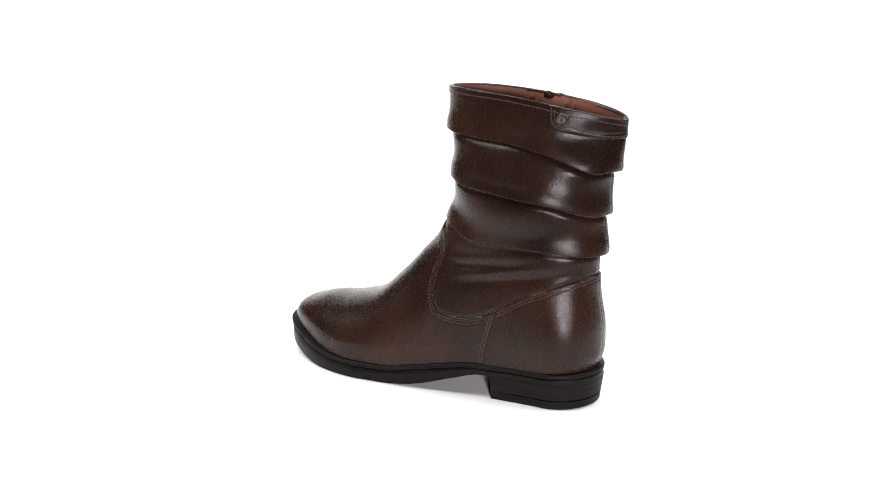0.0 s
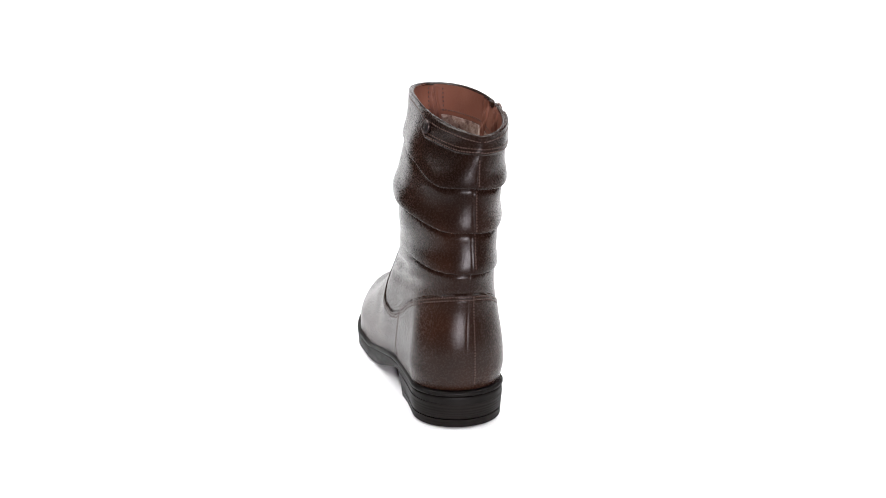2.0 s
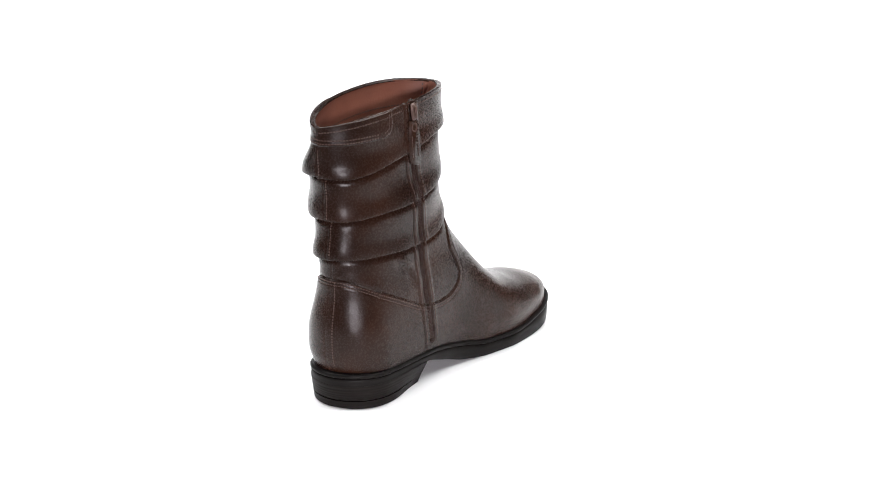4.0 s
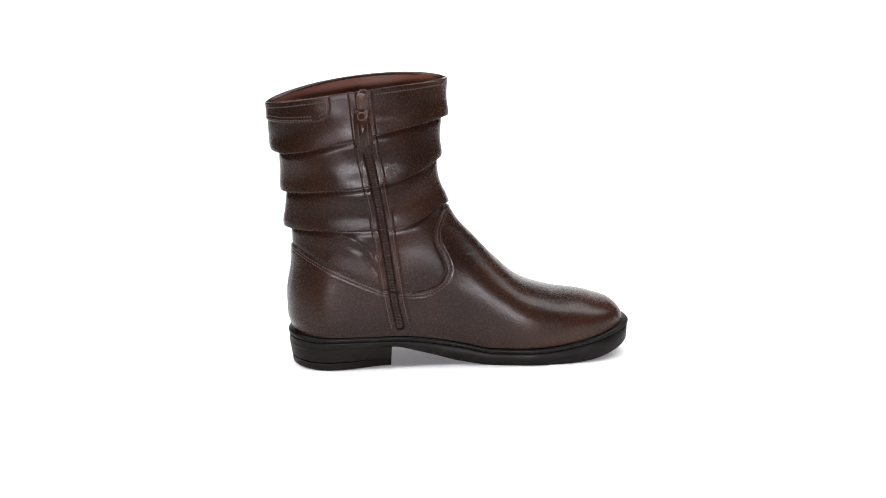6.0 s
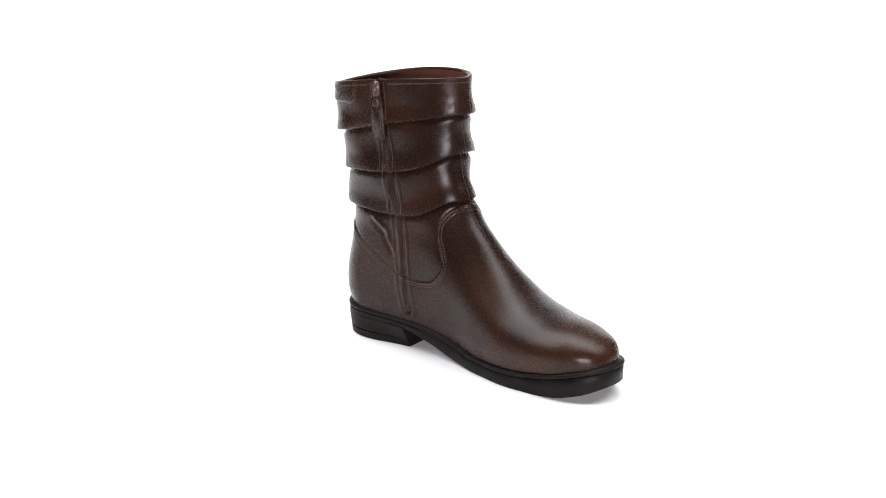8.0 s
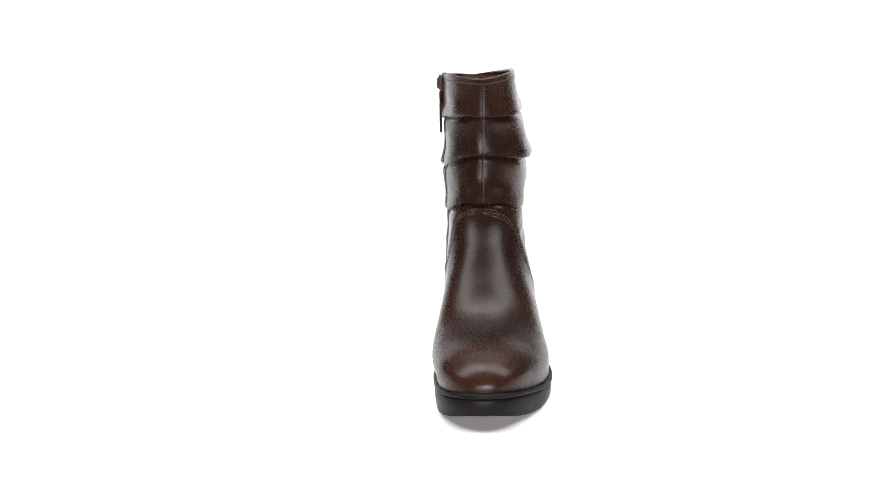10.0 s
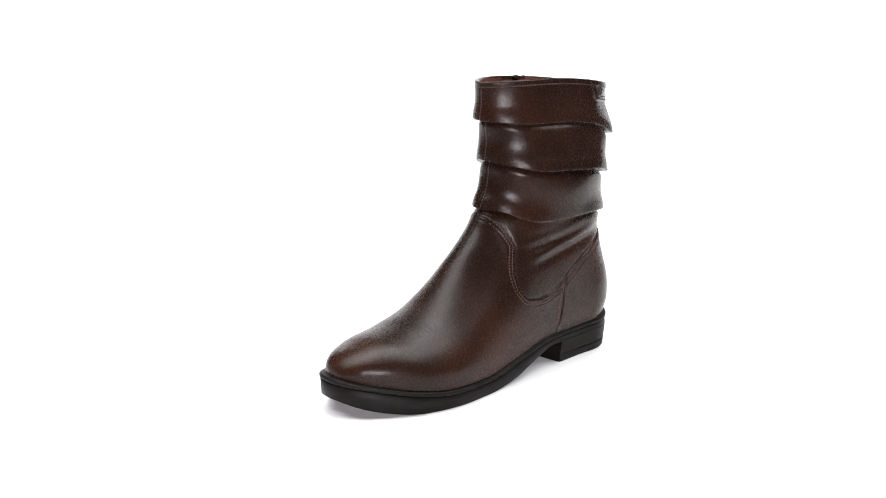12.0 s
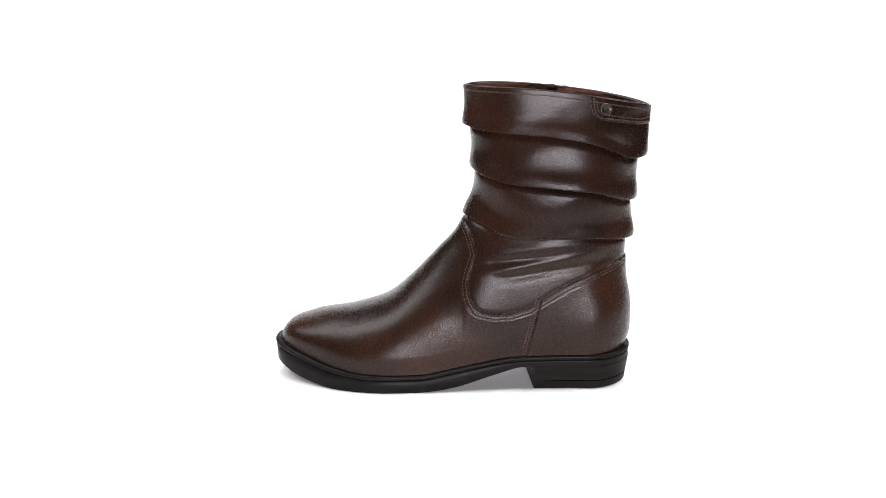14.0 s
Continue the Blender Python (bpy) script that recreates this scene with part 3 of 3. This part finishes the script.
for i in range(HALF):
    a, b, c, d = o + i, o + i + 1, o + (COLS - i - 1) % COLS, o + (COLS - i) % COLS
    fcs.append((a, b, c) if d == a else (a, b, d) if b == c else (a, b, c, d))
part("fleece_lining", low.reshape(-1, 3), fcs, FLEECE, boot, "mottled grey-brown fleece lining and footbed")


def loop_stitches(row_points, row_normals, gap, parent, skip=None, name="stitching"):
    spots, last = [], None
    for v, n in zip(row_points, row_normals):
        v = Vector(v)
        if last is None or (v - last).length >= gap:
            if not skip or not skip(v):
                spots.append((v, Vector(n)))
            last = v
    threads(name, spots, parent)


def fine_loop(a):
    b = np.concatenate([a, a[:1]])
    t = np.linspace(0, len(a), len(a) * 4 + 1)
    return np.stack([np.interp(t, np.arange(len(b)), b[:, k]) for k in range(3)], -1)


near_zip = lambda v: v.y < AXIS_Y and abs(v.x + 0.076) < 0.009
r = ROWS - 1 - int(round(0.0030 / (LEVELS[-1] - LEVELS[-2])))
loop_stitches(fine_loop(P[r]), fine_loop(flat[r]), 0.0021, rim, near_zip)
join = fine_loop(line_rows[cut - 2])
loop_stitches(join, -fine_loop(flat[picked[cut - 2]]), 0.0026, lining, None)


def column_spots(height, x_most, lift=0.0):
    """Spots along a height line round the back of the leg."""
    spots = []
    order = [i for i in range(HALF, COLS)] + list(range(0, HALF))
    last = None
    for i in order:
        zt = height(X0[:, i], i <= HALF)
        d = Z0[:, i] - zt
        k = np.nonzero((d[:-1] < 0) & (d[1:] >= 0))[0]
        if not len(k):
            continue
        k = k[-1]
        if X0[k, i] > x_most:
            continue
        t = -d[k] / (d[k + 1] - d[k])
        v = Vector(P[k, i] * (1 - t) + P[k + 1, i] * t)
        if last is None or (v - last).length >= 0.0020:
            spots.append((v, Vector(N[k, i])))
            last = v
    return spots


for off in (0.0018, 0.0042):
    out_line, in_line = smooth_line(FLAP_OUT, 0.002), smooth_line(FLAP_IN, 0.002)
    f = lambda x, outer: np.interp(x, out_line[::-1, 0], out_line[::-1, 1]) + off if outer else np.interp(x, in_line[::-1, 0], in_line[::-1, 1]) + off
    threads("stitching", column_spots(f, -0.112), shaft)
    seam_row(FLAP_OUT[:5], -off, True, shaft)
    seam_row(FLAP_IN[:4], -off, False, shaft)

for off in (0.0020, 0.0043):
    out_line, in_line = smooth_line(SHAFT_OUT[9:], 0.002), smooth_line(SHAFT_IN[9:], 0.002)
    f = lambda x, outer: np.interp(x, out_line[::-1, 0], out_line[::-1, 1]) - off if outer else np.interp(x, in_line[::-1, 0], in_line[::-1, 1]) - off
    threads("stitching", column_spots(f, -0.109), counter)


def front_facing():
    for off in (-0.0055, 0.0055):
        spots = []
        for k in range(1, cut + 1):
            row = line_rows[k]
            i = min(range(HALF - 70, HALF + 70), key=lambda j: abs(row[j][1] - AXIS_Y - off) + (9 if row[j][0] < -0.06 else 0))
            if not spots or (Vector(row[i]) - spots[-1][0]).length > 0.002:
                spots.append((Vector(row[i]), Vector(-flat[picked[k]][i])))
        threads("stitching", spots, lining)


front_facing()


def lining_facings():
    """Puckered strips sewn over the lining's joins at the front and by the zip."""
    for x_at, wide, outer in ((None, 26, True), (-0.062, 9, False), (-0.092, 9, False)):
        c = HALF if x_at is None else min(range(HALF, COLS), key=lambda j: abs(line_rows[2][j][0] - x_at))
        cols = list(range(c - wide, c + wide + 1, 2))
        last = min(cut + 12, len(line_rows) - 1)
        vs = []
        for k in range(1, last):
            for j, i in enumerate(cols):
                e = j / (len(cols) - 1) * 2 - 1
                v = line_rows[k][i % COLS]
                puck = 0.0011 * (1 - abs(e) ** 6) + 0.0007 * math.sin(k * 1.1 + 2.6 * e) * (1 - e * e) + 0.0009 * math.exp(-((abs(e) - 0.72) / 0.14) ** 2)
                vs.append(v - flat[picked[k]][i % COLS] * (puck + 0.0001))
        part("facing", vs, grid_faces(last - 1, len(cols), False), LINING, lining, "puckered tan leather facing strip")


lining_facings()

# woven label sewn to the lining, with a plain bar of weaving
def inner_label():
    k = cut + 3
    row = line_rows[k]
    pick = [i for i in range(COLS) if i <= HALF and -0.078 < row[i][0] < -0.042]
    vs, bar = [], []
    for i in pick:
        n = flat[picked[k]][i]
        a, b = Vector(row[i]) - Vector(n) * 0.0016, Vector(line_rows[k + 7][i]) - Vector(n) * 0.0016
        vs += [a, b]
        bar += [a.lerp(b, 0.38) - Vector(n) * 0.0004, a.lerp(b, 0.62) - Vector(n) * 0.0004]
    n = len(pick)
    tag = part("woven_label", vs, [(2 * i, 2 * i + 1, 2 * i + 3, 2 * i + 2) for i in range(n - 1)], LABEL_CLOTH, boot, "small black woven label")
    lo, hi = n // 5, n - n // 5
    part("label_weaving", bar, [(2 * i, 2 * i + 1, 2 * i + 3, 2 * i + 2) for i in range(lo, hi) if (i // 2) % 4], LABEL_INK, tag)


inner_label()

# ---- zip on the inner side ----
zip_part = None


def zip_strip():
    global zip_part
    q = smooth_line(ZIP_LINE, 0.0022)
    q = q[1:]
    cols = [-0.0030, -0.0015, 0.0, 0.0015, 0.0030]
    verts, n = [], 0
    for k in range(len(q)):
        mid = on_side(q[k][0], q[k][1], False)
        for c in cols:
            x, z = shifted(q, c)[k]
            h = on_side(x, z, False)
            v = h[0] if h else mid[0]
            v = Vector((v.x, mid[0].y, v.z)) + mid[1] * (0.0007 - 0.0002 * abs(c) / 0.003)
            verts.append(v)
        n += 1
    zip_part = part("zip", verts, grid_faces(n, 5, False), ZIP_TAPE, boot, "long brown coil zip with woven tape")
    # the coil: two rows of short teeth
    q = smooth_line(ZIP_LINE, 0.00125)[6:]
    tv, tf = [], []
    for off, shift in ((-0.00115, 0), (0.00115, 1)):
        line = shifted(q, off)
        for k in range(shift, len(q) - 1):
            mid = on_side(q[k][0], q[k][1], False)
            if not mid:
                continue
            d = Vector((q[k + 1][0] - q[k][0], 0, q[k + 1][1] - q[k][1])).normalized()
            n = mid[1]
            side = d.cross(n).normalized()
            c = Vector((line[k][0], mid[0].y, line[k][1])) + n * 0.0013 + d * (0.0006 * shift)
            o = len(tv)
            for a, w in ((-1.0, 0.5), (-0.4, 1.0), (0.4, 1.0), (1.0, 0.5)):
                for sx, sz in ((1, 0), (0, 1), (-1, 0), (0, -1)):
                    tv.append(c + side * a * 0.00125 + d * sx * 0.00042 * w + n * sz * 0.00075 * w)
            for r in range(3):
                for j in range(4):
                    tf.append((o + r * 4 + j, o + r * 4 + (j + 1) % 4, o + r * 4 + 4 + (j + 1) % 4, o + r * 4 + 4 + j))
    part("zip_coil", tv, tf, ZIP_TEETH, zip_part, "fine brown zip coil")


zip_strip()


def frame_at(x, z, outer, lift=0.0, down=None):
    """A matrix on the leather: x along the side, y up the leg, z outwards."""
    h, n = on_side(x, z, outer)
    up = Vector(down if down else (0, 0, 1))
    up = (up - n * up.dot(n)).normalized()
    side = up.cross(n).normalized()
    m = Matrix((side, up, n)).transposed().to_4x4()
    m.translation = h + n * lift
    return m


def outline_block(points, depth, bevel, bend=0.0):
    """A flat block of that outline with rounded edges."""
    bm = bmesh.new()
    vs = [bm.verts.new((a, b, 0)) for a, b in points]
    f = bm.faces.new(vs)
    r = bmesh.ops.extrude_face_region(bm, geom=[f])
    for e in r["geom"]:
        if isinstance(e, bmesh.types.BMVert):
            e.co.z += depth
    bmesh.ops.recalc_face_normals(bm, faces=bm.faces)
    sharp = [e for e in bm.edges if e.is_manifold and e.calc_face_angle(0) > 0.6]
    bmesh.ops.bevel(bm, geom=sharp, offset=bevel, segments=3, affect="EDGES", clamp_overlap=True)
    verts = [v.co.copy() for v in bm.verts]
    fcs = [[v.index for v in f.verts] for f in bm.faces]
    bm.verts.index_update()
    fcs = [[v.index for v in f.verts] for f in bm.faces]
    bm.free()
    for v in verts:
        v.z += bend * v.y * v.y
    return verts, fcs


def place(block, m):
    return [m @ v for v in block[0]], block[1]


def lathe(profile, n=32):
    verts = [(r * math.cos(2 * math.pi * k / n), r * math.sin(2 * math.pi * k / n), z) for r, z in profile for k in range(n)]
    fcs = grid_faces(len(profile), n, True).tolist()
    fcs.append(list(range((len(profile) - 1) * n, len(profile) * n)))
    return [Vector(v) for v in verts], fcs


def hanging(x, z, above, below):
    """A matrix for a tab that hangs plumb, just clear of the leather behind it."""
    m = frame_at(x, z, False, 0.0, (-0.08, 0, 1))
    n = Vector((m[0][2], m[1][2], 0)).normalized()
    up = Vector((-0.08, 0, 1))
    up = (up - n * up.dot(n)).normalized()
    out = 0.0
    for k in range(13):
        h = on_side(x - 0.08 * (above - (above + below) * k / 12), z + above - (above + below) * k / 12, False)
        if h:
            out = max(out, (h[0] - m.translation).dot(n))
    r = Matrix((up.cross(n).normalized(), up, n)).transposed().to_4x4()
    r.translation = m.translation + n * (out + 0.0010)
    return r


ZIP_UP = (-0.08, 0, 1)
m = frame_at(-0.0755, 0.2175, False, 0.0030, ZIP_UP)
body_shape = [(-0.0034, -0.006), (0.0034, -0.006), (0.0040, 0.001), (0.0040, 0.004), (0.0022, 0.0065), (-0.0022, 0.0065), (-0.0040, 0.004), (-0.0040, 0.001)]
slider = part("zip_slider", *place(outline_block(body_shape, 0.0026, 0.0006), m), ENAMEL, zip_part, "brown enamelled zip slider")
loop_shape = [(-0.0013, -0.005), (0.0013, -0.005), (0.0013, 0.004), (-0.0013, 0.004)]
part("zip_bridge", *place(outline_block(loop_shape, 0.0016, 0.0005), m @ Matrix.Translation((0, 0, 0.0024))), ENAMEL, zip_part)
m = hanging(-0.0745, 0.1945, 0.0170, 0.0190)
tab_shape = [(a * 1.12, b) for a, b in ((-0.0046, 0.0170), (0.0046, 0.0170), (0.0054, 0.0120), (0.0060, 0.0040), (0.0062, -0.0120), (0.0062, -0.0190), (-0.0015, -0.0165), (-0.0060, -0.0125), (-0.0060, 0.0040), (-0.0054, 0.0120))]
tab = part("zip_pull_tab", *place(outline_block(tab_shape, 0.0022, 0.0007), m), LEATHER, zip_part, "stitched brown leather zip pull")
ring_prof = []
for k in range(13):
    a = 2 * math.pi * k / 12
    ring_prof.append((0.0030 + 0.0006 * math.cos(a), 0.0006 * math.sin(a)))
part("pull_eyelet", *place(lathe(ring_prof, 24), m @ Matrix.Translation((0, 0.0118, 0.0020))), ENAMEL, zip_part)


def tab_threads():
    for sx in (-0.0036, 0.0036):
        spots = [(m @ Vector((sx, b, 0.0022)), m.to_3x3() @ Vector((0, 0, 1))) for b in np.arange(0.006, -0.0125, -0.0021)]
        threads("stitching", spots, tab)


tab_threads()

# folded ends of the zip tape, standing a little above the rim
for dx, h in ((-0.0070, 0.0016), (0.0030, 0.0020)):
    r = min(range(HALF, COLS), key=lambda j: abs(P[-1][j][0] + 0.0765 - dx))
    n = Vector(flat[ROWS - 1][r])
    m2 = Matrix((Vector((0, 0, 1)).cross(n).normalized(), Vector((0, 0, 1)), n)).transposed().to_4x4()
    m2.translation = Vector(P[-1][r]) - n * 0.0024
    part("tape_end", *place(outline_block([(-0.0035, -0.004), (0.0035, -0.004), (0.0036, h * 0.6), (0.0012, h), (-0.0026, h * 0.8)], 0.0020, 0.0006), m2), LEATHER, zip_part)

# ---- stud on the flap ----
m = frame_at(-0.1115, 0.2155, True, 0.0002)
stud = part("stud", *place(lathe([(0.0040, -0.0008), (0.0046, 0.0004), (0.0047, 0.0013), (0.0042, 0.0020), (0.0036, 0.0021), (0.0034, 0.0016), (0.0018, 0.0018), (0.0004, 0.0019)]), m),
            METAL, boot, "round dark bronze press stud")
bar = [(-0.0024, -0.0003), (0.0024, -0.0003), (0.0024, 0.0003), (-0.0024, 0.0003)]
part("stud_emblem", *place(outline_block(bar, 0.0005, 0.0001), m @ Matrix.Translation((0, 0, 0.0016)) @ Matrix.Rotation(radians(30), 4, "Z")), METAL, stud)
part("stud_emblem", *place(outline_block([(a * 0.6, b) for a, b in bar], 0.0005, 0.0001), m @ Matrix.Translation((0, 0, 0.0016)) @ Matrix.Rotation(radians(120), 4, "Z")), METAL, stud)


TURN = curve([0.0, 0.5, 1.0, 1.5, 2.0, 2.5, 3.0, 3.5, 4.2, 5.25, 6.3, 7.0, 7.5, 8.2, 9.35, 10.5, 11.0, 11.5, 12.0, 12.5, 13.0, 13.5, 14.0],
             [149.99, 137.89, 125.79, 113.72, 101.76, 89.91, 78.12, 66.36, 49.69, 24.4, -0.87, -17.95, -30.21, -47.3, -75.0, -102.64, -114.62, -126.57,
              -138.43, -150.07, -161.32, -172.12, -182.56])


def motions():
    walk(boot, [(t, pose(0, 0, 0, 0, 0, float(TURN(t)))) for t in np.arange(0, 14.01, 0.25)])


motions()
